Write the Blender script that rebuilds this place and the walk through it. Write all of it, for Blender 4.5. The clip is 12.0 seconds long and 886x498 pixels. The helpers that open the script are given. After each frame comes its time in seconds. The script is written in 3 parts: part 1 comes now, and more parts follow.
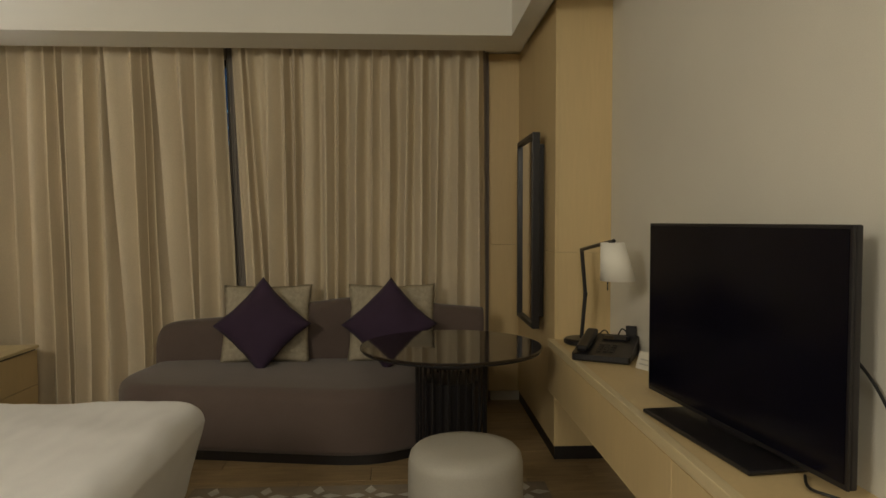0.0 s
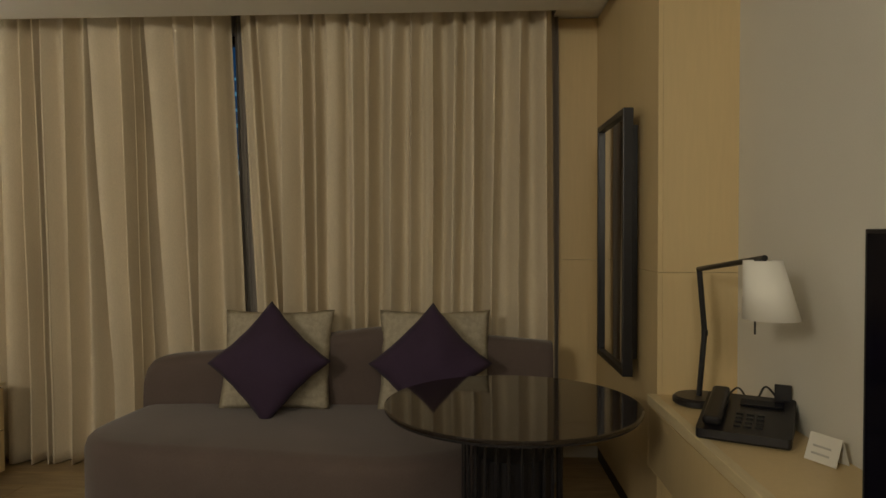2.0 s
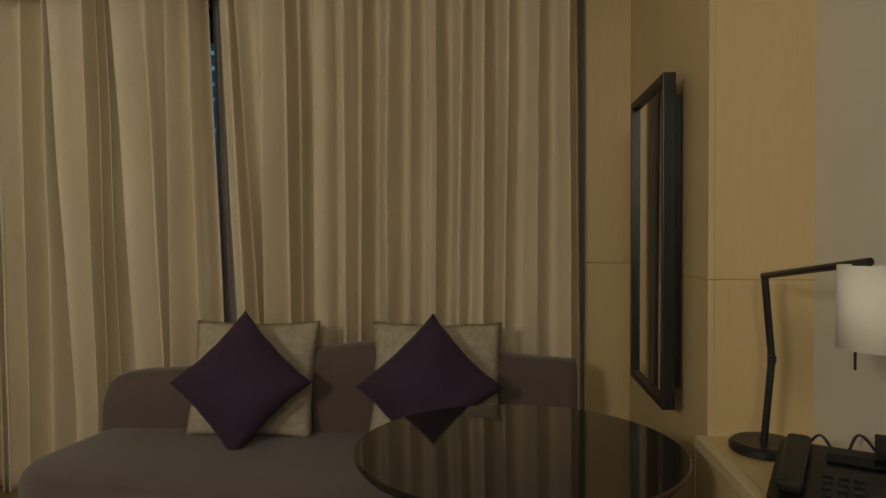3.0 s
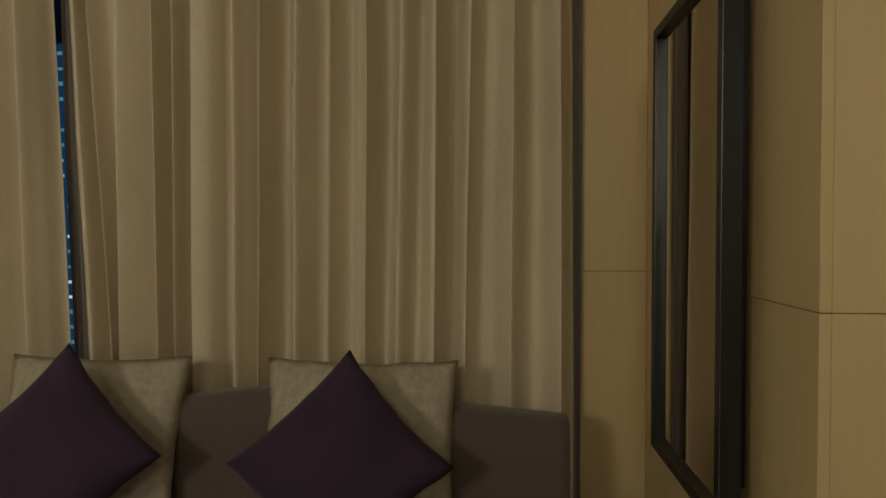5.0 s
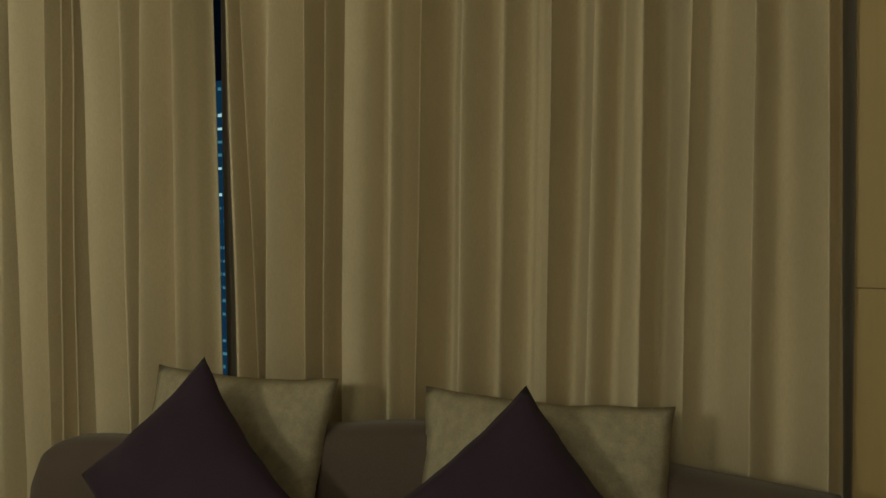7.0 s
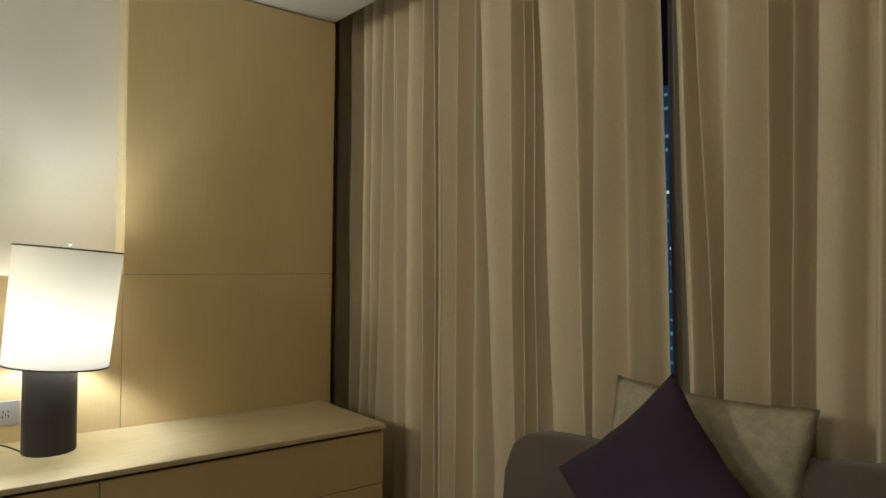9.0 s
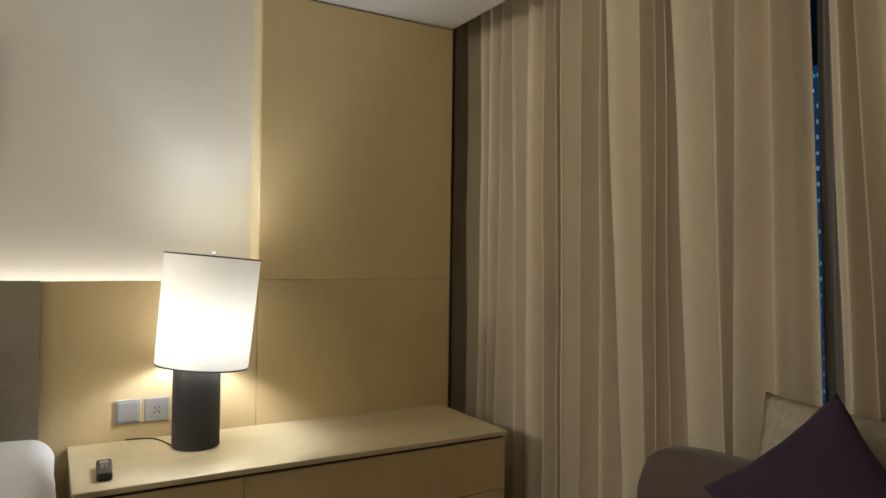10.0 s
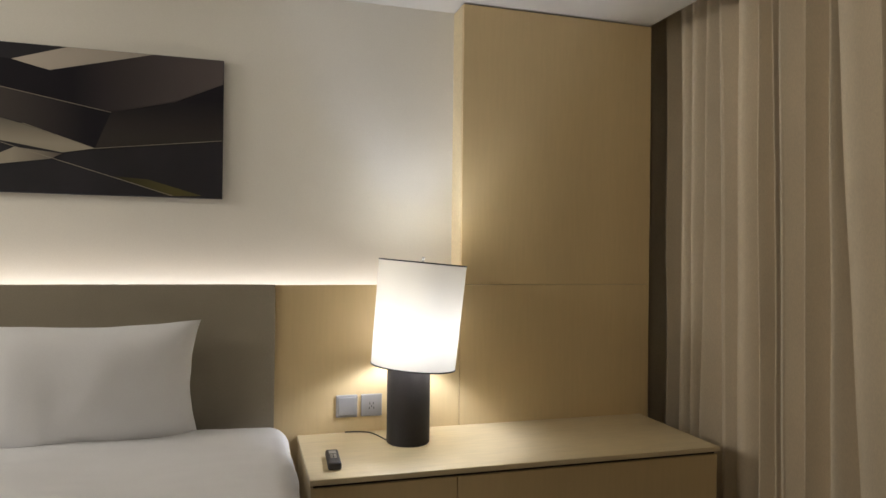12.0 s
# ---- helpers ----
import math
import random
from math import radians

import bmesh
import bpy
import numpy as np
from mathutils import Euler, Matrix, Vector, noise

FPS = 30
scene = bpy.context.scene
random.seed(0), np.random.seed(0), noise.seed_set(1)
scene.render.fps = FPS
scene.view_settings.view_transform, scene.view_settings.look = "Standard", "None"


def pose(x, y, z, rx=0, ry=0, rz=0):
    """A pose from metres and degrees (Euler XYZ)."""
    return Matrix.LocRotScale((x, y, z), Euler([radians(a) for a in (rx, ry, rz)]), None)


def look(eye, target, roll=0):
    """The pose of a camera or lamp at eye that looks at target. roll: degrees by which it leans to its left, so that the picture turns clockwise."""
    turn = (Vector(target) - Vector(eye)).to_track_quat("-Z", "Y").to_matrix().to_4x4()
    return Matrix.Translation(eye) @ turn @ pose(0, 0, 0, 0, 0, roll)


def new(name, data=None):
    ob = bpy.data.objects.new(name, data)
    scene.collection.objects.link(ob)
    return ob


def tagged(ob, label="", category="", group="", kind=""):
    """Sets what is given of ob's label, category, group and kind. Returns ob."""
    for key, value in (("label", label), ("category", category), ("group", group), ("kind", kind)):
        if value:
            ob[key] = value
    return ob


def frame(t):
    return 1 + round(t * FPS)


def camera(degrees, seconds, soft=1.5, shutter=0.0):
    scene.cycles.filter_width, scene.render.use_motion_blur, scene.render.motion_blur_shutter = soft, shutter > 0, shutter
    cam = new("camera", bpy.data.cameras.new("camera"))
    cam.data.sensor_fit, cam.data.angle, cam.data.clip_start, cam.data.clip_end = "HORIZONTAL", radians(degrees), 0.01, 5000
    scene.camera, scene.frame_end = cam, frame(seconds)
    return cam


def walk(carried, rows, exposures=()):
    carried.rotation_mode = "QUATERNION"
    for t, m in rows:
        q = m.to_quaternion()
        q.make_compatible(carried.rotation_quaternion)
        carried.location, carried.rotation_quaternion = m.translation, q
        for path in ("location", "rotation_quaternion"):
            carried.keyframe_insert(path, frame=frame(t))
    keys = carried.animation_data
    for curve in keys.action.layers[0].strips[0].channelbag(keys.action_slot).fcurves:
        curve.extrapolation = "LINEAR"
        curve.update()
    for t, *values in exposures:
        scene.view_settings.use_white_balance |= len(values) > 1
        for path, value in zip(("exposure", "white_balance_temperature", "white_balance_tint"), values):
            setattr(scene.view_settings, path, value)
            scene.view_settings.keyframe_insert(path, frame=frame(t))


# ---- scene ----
cam = camera(67.1, 12.0)

PATH = [
    (0, (3.107, 0.364, 1.381), (3.203, 2.36, 1.296), -0.1),
    (0.5, (3.174, 0.653, 1.349), (3.244, 2.65, 1.281), 0.0),
    (1, (3.198, 0.876, 1.361), (3.19, 2.876, 1.301), -0.0),
    (1.5, (3.189, 1.142, 1.368), (3.134, 3.14, 1.314), 0.1),
    (2, (3.156, 1.378, 1.366), (3.081, 3.376, 1.316), -0.2),
    (2.5, (3.213, 1.65, 1.36), (3.077, 3.644, 1.313), -0.2),
    (4.5, (3.359, 2.739, 1.303), (3.158, 4.728, 1.271), -0.2),
    (5, (3.387, 2.956, 1.331), (3.231, 4.949, 1.287), -0.0),
    (5.5, (3.373, 3.112, 1.318), (3.195, 5.103, 1.286), -0.0),
    (6, (3.363, 3.269, 1.321), (3.098, 5.251, 1.291), -0.2),
    (6.5, (3.309, 3.381, 1.301), (2.908, 5.34, 1.282), 0.1),
    (7, (3.287, 3.425, 1.295), (2.611, 5.308, 1.291), 0.4),
    (7.6, (3.252, 3.43, 1.276), (2.213, 5.139, 1.288), 0.5),
    (9.5, (3.091, 3.19, 1.321), (1.431, 4.306, 1.346), 0.8),
    (10, (3.057, 3.157, 1.334), (1.334, 4.171, 1.355), 0.8),
    (10.5, (3.028, 3.121, 1.339), (1.254, 4.045, 1.355), 0.8),
    (11, (3.012, 3.091, 1.365), (1.184, 3.903, 1.371), 1.0),
    (11.5, (2.998, 3.05, 1.365), (1.12, 3.738, 1.375), 0.8),
    (12, (3.0, 3.0, 1.36), (1.082, 3.569, 1.373), 0.7),
]
walk(cam, [(t, look(eye, target, roll)) for t, eye, target, roll in PATH],
     exposures=[(0, 0, 6550, 12), (2.5, 0, 6550, 12), (5.5, -0.06, 6550, 8), (7.0, -0.18, 6950, -6), (7.6, -0.12, 6950, -6), (9.5, 0.08, 6080, 10), (10.5, 0.04, 6000, 13), (12, 0, 5900, 17)])

# ---- world and lights ----
world = bpy.data.worlds.new("night")
scene.world = world
world.use_nodes = True
world.node_tree.nodes["Background"].inputs[0].default_value = (0.05, 0.12, 0.3, 1)
world.node_tree.nodes["Background"].inputs[1].default_value = 0.02


def lamp(name, kind, m, watts, color, **kw):
    d = bpy.data.lights.new(name, kind)
    d.energy, d.color = watts, color
    if kind == "AREA":
        d.shape, d.size, d.size_y = kw["shape"], kw["size"], kw.get("size_y", kw["size"])
        d.spread = radians(kw.get("spread", 180))
    else:
        d.shadow_soft_size = kw["size"]
    if kind == "SPOT":
        d.spot_size, d.spot_blend = radians(kw["cone"]), 0.8
    ob = new(name, d)
    ob.matrix_world = m
    return ob


WARM = (1.0, 0.93, 0.74)
LAMP_X, LAMP_Y = 0.215, 3.68
lamp("bedside_bulb", "POINT", pose(LAMP_X, LAMP_Y + 0.025, 1.01), 16, (0.88, 0.94, 1.0), size=0.05)
lamp("cove_led", "AREA", pose(-0.115, 2.45, 1.180, 180, 0, 90), 0.72, (1.0, 1.0, 1.0), shape="RECTANGLE", size=2.9, size_y=0.03)
# two fill spots added behind the camera to brighten the whole room
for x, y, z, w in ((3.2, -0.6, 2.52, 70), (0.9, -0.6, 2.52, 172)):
    lamp("room_fill", "SPOT", look((x, y, z), (2.2, 5.0, 1.2)), w, WARM, size=0.4, cone=165)

# ---- materials ----


def mat(name, color, rough=0.6, metal=0.0, var=0.12, scale=6.0, stretch=(1, 1, 1), grain=0.0, gscale=120.0, bump=0.0, bscale=300.0, spec=0.5, sheen=0.0, coat=0.0):
    """A principled material with slow variation, fine grain and relief, in metres of the object."""
    m = bpy.data.materials.new(name)
    m.use_nodes = True
    nt = m.node_tree
    b = nt.nodes["Principled BSDF"]
    b.inputs["Roughness"].default_value, b.inputs["Metallic"].default_value = rough, metal
    b.inputs["Specular IOR Level"].default_value = spec
    b.inputs["Sheen Weight"].default_value = sheen
    b.inputs["Coat Weight"].default_value = coat
    tc = nt.nodes.new("ShaderNodeTexCoord")
    mp = nt.nodes.new("ShaderNodeMapping")
    mp.inputs["Scale"].default_value = stretch
    nt.links.new(tc.outputs["Object"], mp.inputs[0])

    def noise_tex(s, det):
        n = nt.nodes.new("ShaderNodeTexNoise")
        n.inputs["Scale"].default_value, n.inputs["Detail"].default_value = s, det
        nt.links.new(mp.outputs[0], n.inputs["Vector"])
        return n.outputs["Fac"]

    def mixed(fac, a, c2, amount):
        r = nt.nodes.new("ShaderNodeMapRange")
        r.inputs["From Min"].default_value, r.inputs["From Max"].default_value = 0.3, 0.7
        r.inputs["To Min"].default_value, r.inputs["To Max"].default_value = 1 - amount, 1 + amount * 0.6
        nt.links.new(fac, r.inputs["Value"])
        v = nt.nodes.new("ShaderNodeVectorMath")
        v.operation = "SCALE"
        nt.links.new(a, v.inputs[0])
        nt.links.new(r.outputs[0], v.inputs["Scale"])
        return v.outputs[0]

    rgb = nt.nodes.new("ShaderNodeRGB")
    rgb.outputs[0].default_value = (*color, 1)
    out = mixed(noise_tex(scale, 3), rgb.outputs[0], None, var)
    if grain:
        out = mixed(noise_tex(gscale, 4), out, None, grain)
    nt.links.new(out, b.inputs["Base Color"])
    if bump:
        bp = nt.nodes.new("ShaderNodeBump")
        bp.inputs["Strength"].default_value, bp.inputs["Distance"].default_value = bump, 0.002
        nt.links.new(noise_tex(bscale, 2), bp.inputs["Height"])
        nt.links.new(bp.outputs[0], b.inputs["Normal"])
    return m


def emitter(name, color, strength):
    m = bpy.data.materials.new(name)
    m.use_nodes = True
    b = m.node_tree.nodes["Principled BSDF"]
    b.inputs["Base Color"].default_value = (*color, 1)
    b.inputs["Emission Color"].default_value = (*color, 1)
    b.inputs["Emission Strength"].default_value = strength
    return m


def shade_cloth(name, color, thin):
    m = bpy.data.materials.new(name)
    m.use_nodes = True
    nt = m.node_tree
    b = nt.nodes["Principled BSDF"]
    b.inputs["Base Color"].default_value, b.inputs["Roughness"].default_value = (*color, 1), 0.9
    tr = nt.nodes.new("ShaderNodeBsdfTranslucent")
    tr.inputs[0].default_value = (*color, 1)
    mx = nt.nodes.new("ShaderNodeMixShader")
    mx.inputs[0].default_value = thin
    nt.links.new(b.outputs[0], mx.inputs[1])
    nt.links.new(tr.outputs[0], mx.inputs[2])
    nt.links.new(mx.outputs[0], nt.nodes["Material Output"].inputs[0])
    return m


WALL_WHITE = mat("wall_paper", (0.73, 0.70, 0.62), 0.85, var=0.03, scale=2, grain=0.04, gscale=250, bump=0.15)
CEIL_WHITE = mat("ceiling_paint", (0.78, 0.76, 0.70), 0.9, var=0.03, scale=1.5, bump=0.1)
WOOD = mat("maple_veneer", (0.66, 0.505, 0.27), 0.42, var=0.06, scale=3, stretch=(1, 1, 0.08), grain=0.03, gscale=70, bump=0.05, bscale=150)
WOOD_TOP = mat("maple_top", (0.69, 0.57, 0.35), 0.35, var=0.08, scale=3, stretch=(1, 0.12, 1), grain=0.08, gscale=70, bump=0.04, bscale=150)
FLOOR = mat("floor_oak", (0.38, 0.27, 0.14), 0.4, var=0.25, scale=2, stretch=(0.15, 1, 1), grain=0.25, gscale=40, bump=0.1)
RUG = mat("rug_pile", (0.22, 0.165, 0.10), 0.95, var=0.2, scale=9, grain=0.2, gscale=200, bump=0.5, sheen=0.2)
PETAL = mat("rug_petal", (0.55, 0.52, 0.45), 0.95, var=0.2, scale=12, grain=0.2, gscale=200, bump=0.5)
CURTAIN = mat("curtain_cloth", (0.70, 0.60, 0.44), 0.85, var=0.06, scale=5, stretch=(1, 1, 0.3), grain=0.07, gscale=260, bump=0.12, bscale=500, sheen=0.15)
SHEER = shade_cloth("sheer_cloth", (0.38, 0.34, 0.30), 0.35)
SOFA = mat("sofa_cloth", (0.120, 0.087, 0.076), 0.9, var=0.10, scale=4, grain=0.12, gscale=240, bump=0.35, bscale=500, sheen=0.22)
PLINTH = mat("dark_plinth", (0.015, 0.012, 0.012), 0.5)
PURPLE = mat("plum_cloth", (0.038, 0.018, 0.048), 0.85, var=0.12, scale=6, grain=0.12, gscale=240, bump=0.3, bscale=500, sheen=0.05)
DAMASK = mat("beige_damask", (0.44, 0.385, 0.285), 0.8, var=0.17, scale=38, grain=0.12, gscale=220, bump=0.3, bscale=120)
LINEN = mat("white_linen", (0.77, 0.765, 0.77), 0.85, var=0.03, scale=4, grain=0.03, gscale=300, bump=0.15, bscale=12)
HEADBOARD = mat("taupe_cloth", (0.29, 0.25, 0.185), 0.9, var=0.06, scale=5, grain=0.10, gscale=260, bump=0.3, bscale=500)
BLACK = mat("black_paint", (0.012, 0.011, 0.013), 0.35, var=0.15, scale=20, bump=0.05)
MATTE_BLACK = mat("black_ceramic", (0.020, 0.017, 0.017), 0.55, var=0.15, scale=12, grain=0.15, gscale=150, bump=0.25, bscale=150)
SCREEN = mat("tv_screen", (0.003, 0.003, 0.008), 0.16, var=0.1, spec=0.2)
SMOKED = mat("smoked_glass", (0.022, 0.016, 0.014), 0.06, var=0.1, spec=0.5, coat=0.25)
nt = SMOKED.node_tree
clear = nt.nodes.new("ShaderNodeBsdfTransparent")
clear.inputs[0].default_value = (0.42, 0.30, 0.20, 1)
blend = nt.nodes.new("ShaderNodeMixShader")
blend.inputs[0].default_value = 0.12
nt.links.new(nt.nodes["Principled BSDF"].outputs[0], blend.inputs[1])
nt.links.new(clear.outputs[0], blend.inputs[2])
nt.links.new(blend.outputs[0], nt.nodes["Material Output"].inputs[0])
LEATHER = mat("pale_leather", (0.42, 0.40, 0.35), 0.55, var=0.05, scale=6, grain=0.05, gscale=160, bump=0.2, bscale=250)
PLASTIC = mat("silver_plastic", (0.33, 0.32, 0.31), 0.4, var=0.03)
GREY = mat("grey_metal", (0.35, 0.33, 0.30), 0.4, metal=0.6)
PAPER = mat("card_paper", (0.75, 0.72, 0.64), 0.8, var=0.03)
INK = mat("grey_ink", (0.55, 0.53, 0.48), 0.8)
BUTTON = mat("phone_keys", (0.014, 0.014, 0.015), 0.4)
SHADE_LIT = shade_cloth("lamp_linen", (0.86, 0.81, 0.70), 0.085)
SHADE_OFF = mat("lamp_cotton", (0.86, 0.83, 0.75), 0.85, var=0.02, bump=0.15)
MIRROR = mat("mirror_silver", (0.86, 0.86, 0.84), 0.01, metal=1.0, var=0.0)
LED = emitter("led_strip", (1.0, 0.96, 0.88), 3.5)
# glow for the added, unseen fill fixtures
GLOW = emitter("fill_glow", (1.0, 0.8, 0.55), 4)
# blue night light put into the tower wall and roof as emission
NIGHT_WALL_GLOW = emitter("night_facade_glow", (0.006, 0.035, 0.085), 1.0)
NIGHT_WIN = emitter("night_window", (0.10, 0.30, 0.42), 0.8)
NIGHT_BRIGHT = emitter("night_window_bright", (0.55, 0.85, 0.95), 1.0)
GLASS = bpy.data.materials.new("window_glass")
GLASS.use_nodes = True
GLASS.node_tree.nodes["Principled BSDF"].inputs["Transmission Weight"].default_value = 1
GLASS.node_tree.nodes["Principled BSDF"].inputs["Roughness"].default_value = 0.0
ART_DARK = mat("art_black", (0.012, 0.010, 0.014), 0.8, var=0.3, scale=5)
CABLE = mat("cable_rubber", (0.01, 0.01, 0.01), 0.5)


def art_fade(name, a, c, ax, lo, hi):
    """Canvas paint that fades from one shade to another along one axis."""
    m = mat(name, a, 0.8, var=0.1, spec=0.2)
    nt = m.node_tree
    b = nt.nodes["Principled BSDF"]
    tc = nt.nodes.new("ShaderNodeTexCoord")
    sp = nt.nodes.new("ShaderNodeSeparateXYZ")
    nt.links.new(tc.outputs["Object"], sp.inputs[0])
    r = nt.nodes.new("ShaderNodeMapRange")
    r.inputs["From Min"].default_value, r.inputs["From Max"].default_value = lo, hi
    nt.links.new(sp.outputs[ax], r.inputs["Value"])
    cr = nt.nodes.new("ShaderNodeMix")
    cr.data_type = "RGBA"
    cr.inputs["A"].default_value, cr.inputs["B"].default_value = (*a, 1), (*c, 1)
    nt.links.new(r.outputs[0], cr.inputs["Factor"])
    nt.links.new(cr.outputs["Result"], b.inputs["Base Color"])
    return m


# ---- mesh helpers ----


def mesh_of(bm, name, material, smooth=False):
    me = bpy.data.meshes.new(name)
    bmesh.ops.recalc_face_normals(bm, faces=bm.faces)
    bm.to_mesh(me)
    bm.free()
    me.materials.append(material)
    if smooth:
        me.shade_smooth()
    return me


def part(name, bm, material, parent=None, label="", smooth=False):
    ob = new(name, mesh_of(bm, name, material, smooth))
    ob.parent = parent
    if label:
        ob["label"] = label
    return ob


def thing(name, x=0, y=0, z=0, label="", category="", group="", kind="", rz=0):
    ob = new(name)
    ob.empty_display_size = 0.05
    ob.matrix_world = pose(x, y, z, 0, 0, rz)
    return tagged(ob, label, category, group, kind)


def box(x0, x1, y0, y1, z0, z1, bevel=0.0, seg=2, bm=None):
    bm = bm or bmesh.new()
    own = bmesh.new()
    bmesh.ops.create_cube(own, size=1)
    for v in own.verts:
        v.co = Vector((x0 + (v.co.x + 0.5) * (x1 - x0), y0 + (v.co.y + 0.5) * (y1 - y0), z0 + (v.co.z + 0.5) * (z1 - z0)))
    if bevel:
        bmesh.ops.bevel(own, geom=own.edges[:], offset=bevel, segments=seg, profile=0.5, affect="EDGES")
    tmp = bpy.data.meshes.new("tmp")
    own.to_mesh(tmp)
    own.free()
    bm.from_mesh(tmp)
    bpy.data.meshes.remove(tmp)
    return bm


def lathe(profile, seg=48, cap=True):
    """A turned body round z from (radius, height) pairs."""
    bm = bmesh.new()
    rings = [[bm.verts.new((r * math.cos(2 * math.pi * i / seg), r * math.sin(2 * math.pi * i / seg), z)) for i in range(seg)] for r, z in profile]
    for a, b in zip(rings, rings[1:]):
        for i in range(seg):
            bm.faces.new((a[i], a[(i + 1) % seg], b[(i + 1) % seg], b[i]))
    if cap:
        bm.faces.new(rings[0])
        bm.faces.new(rings[-1])
    return bm


def tube(points, r, seg=8):
    """A round bar along a line of points."""
    bm = bmesh.new()
    pts = [Vector(p) for p in points]
    rings = []
    for i, p in enumerate(pts):
        d = (pts[min(i + 1, len(pts) - 1)] - pts[max(i - 1, 0)]).normalized()
        q = d.to_track_quat("Z", "Y")
        rings.append([bm.verts.new(p + q @ Vector((r * math.cos(2 * math.pi * k / seg), r * math.sin(2 * math.pi * k / seg), 0))) for k in range(seg)])
    for a, b in zip(rings, rings[1:]):
        for k in range(seg):
            bm.faces.new((a[k], a[(k + 1) % seg], b[(k + 1) % seg], b[k]))
    bm.faces.new(rings[0])
    bm.faces.new(rings[-1])
    return bm


def curve_points(pts, n=10):
    """Catmull-Rom through the points."""
    pts = [Vector(p) for p in pts]
    out = []
    for i in range(len(pts) - 1):
        p0, p1, p2, p3 = pts[max(i - 1, 0)], pts[i], pts[i + 1], pts[min(i + 2, len(pts) - 1)]
        for k in range(n):
            t = k / n
            out.append(0.5 * (2 * p1 + (p2 - p0) * t + (2 * p0 - 5 * p1 + 4 * p2 - p3) * t * t + (3 * p1 - p0 - 3 * p2 + p3) * t ** 3))
    return out + [pts[-1]]


def pillow(w, h, t, n=22, pinch=0.06, seed=0.0):
    """A stuffed cushion, w by h across in x and z, with pointed corners and soft creases."""
    bm = bmesh.new()
    sides = []
    for s in (-1, 1):
        g = []
        for i in range(n + 1):
            row = []
            for j in range(n + 1):
                u, v = 2 * i / n - 1, 2 * j / n - 1
                full = (max(0, 1 - abs(u) ** 2.6) * max(0, 1 - abs(v) ** 2.6)) ** 0.55
                x = u * w / 2 * (1 - pinch * (1 - v * v) * abs(u))
                z = v * h / 2 * (1 - pinch * (1 - u * u) * abs(v))
                c = noise.noise(Vector((x * 6 + seed, z * 6, s * 2 + seed))) * (0.024 if w < 0.7 else 0.010) * full + noise.noise(Vector((x * 16, z * 16 + seed, s))) * 0.005 * full
                x += 0.005 * noise.noise(Vector((u * 3, v * 3, seed + 3)))
                z += 0.005 * noise.noise(Vector((u * 3, v * 3, seed + 8)))
                row.append((x, s * (t / 2 * full) + c, z))
            g.append(row)
        sides.append(g)
    for s, g in enumerate(sides):
        vs = [[bm.verts.new(p) for p in row] for row in g]
        for i in range(n):
            for j in range(n):
                f = (vs[i][j], vs[i + 1][j], vs[i + 1][j + 1], vs[i][j + 1])
                bm.faces.new(f if s == 0 else f[::-1])
    bmesh.ops.remove_doubles(bm, verts=bm.verts, dist=0.0015)
    return bm


# ---- structure ----
SOFFIT, CEIL, COL_TOP = 2.55, 2.80, 2.625
LEFT, RIGHT, SOUTH, NORTH = -0.155, 4.24, -2.2, 5.50
CURT_Y = 5.15


def structure(name, bm, material, label, category):
    return tagged(part(name, bm, material), label, category, kind="structure")


floor = structure("floor", box(-0.8, 4.6, SOUTH - 0.2, 5.8, -0.12, 0.0), PLINTH, "dark subfloor under brown oak boards", "floor")
structure("ceiling", box(-0.8, 4.6, SOUTH - 0.2, 5.8, CEIL, CEIL + 0.15), CEIL_WHITE, "plain off-white painted tray ceiling", "ceiling")
for n, (x0, x1, y0, y1) in enumerate(((-0.8, 3.867, 4.62, 5.0), (3.75, 3.867, SOUTH, 4.62), (-0.8, 0.25, SOUTH, 4.62))):
    structure("ceiling_soffit_%d" % (n + 1), box(x0, x1, y0, y1, SOFFIT, CEIL - 0.002), CEIL_WHITE, "off-white lowered soffit round the tray ceiling", "ceiling")
for n, (x0, x1, y0, y1) in enumerate(((3.868, 4.6, SOUTH, 5.0), (3.66, 4.6, 5.001, 5.39))):
    structure("ceiling_slot_%d" % (n + 1), box(x0, x1, y0, y1, COL_TOP, CEIL - 0.002), CEIL_WHITE, "off-white recessed ceiling slot beside the soffit", "ceiling")
structure("wall_west", box(LEFT - 0.2, LEFT, SOUTH - 0.2, 4.9, 0, SOFFIT), WALL_WHITE, "cream white wall behind the bed", "wall")
structure("wall_west_recess", box(-0.62, -0.42, 4.9, 5.7, 0, CEIL), WALL_WHITE, "cream wall at the curtain recess", "wall")
structure("wall_east", box(RIGHT, RIGHT + 0.2, SOUTH - 0.2, 4.12, 0, COL_TOP), WALL_WHITE, "cream white papered wall above the desk", "wall")
structure("wall_south", box(-0.6, 4.6, SOUTH - 0.2, SOUTH, 0, CEIL), WALL_WHITE, "plain cream wall behind the entrance", "wall")
bm = box(-0.62, -0.3, NORTH, NORTH + 0.2, 0, CEIL)
box(3.7, 4.6, NORTH, NORTH + 0.2, 0, CEIL, bm=bm)
box(-0.3, 3.7, NORTH, NORTH + 0.2, 0, 0.3, bm=bm)
box(-0.3, 3.7, NORTH, NORTH + 0.2, 2.6, CEIL, bm=bm)
box(3.71, 3.93, 5.383, NORTH - 0.001, 0, CEIL, bm=bm)
structure("wall_north", bm, WALL_WHITE, "cream wall around the curtained window", "wall")

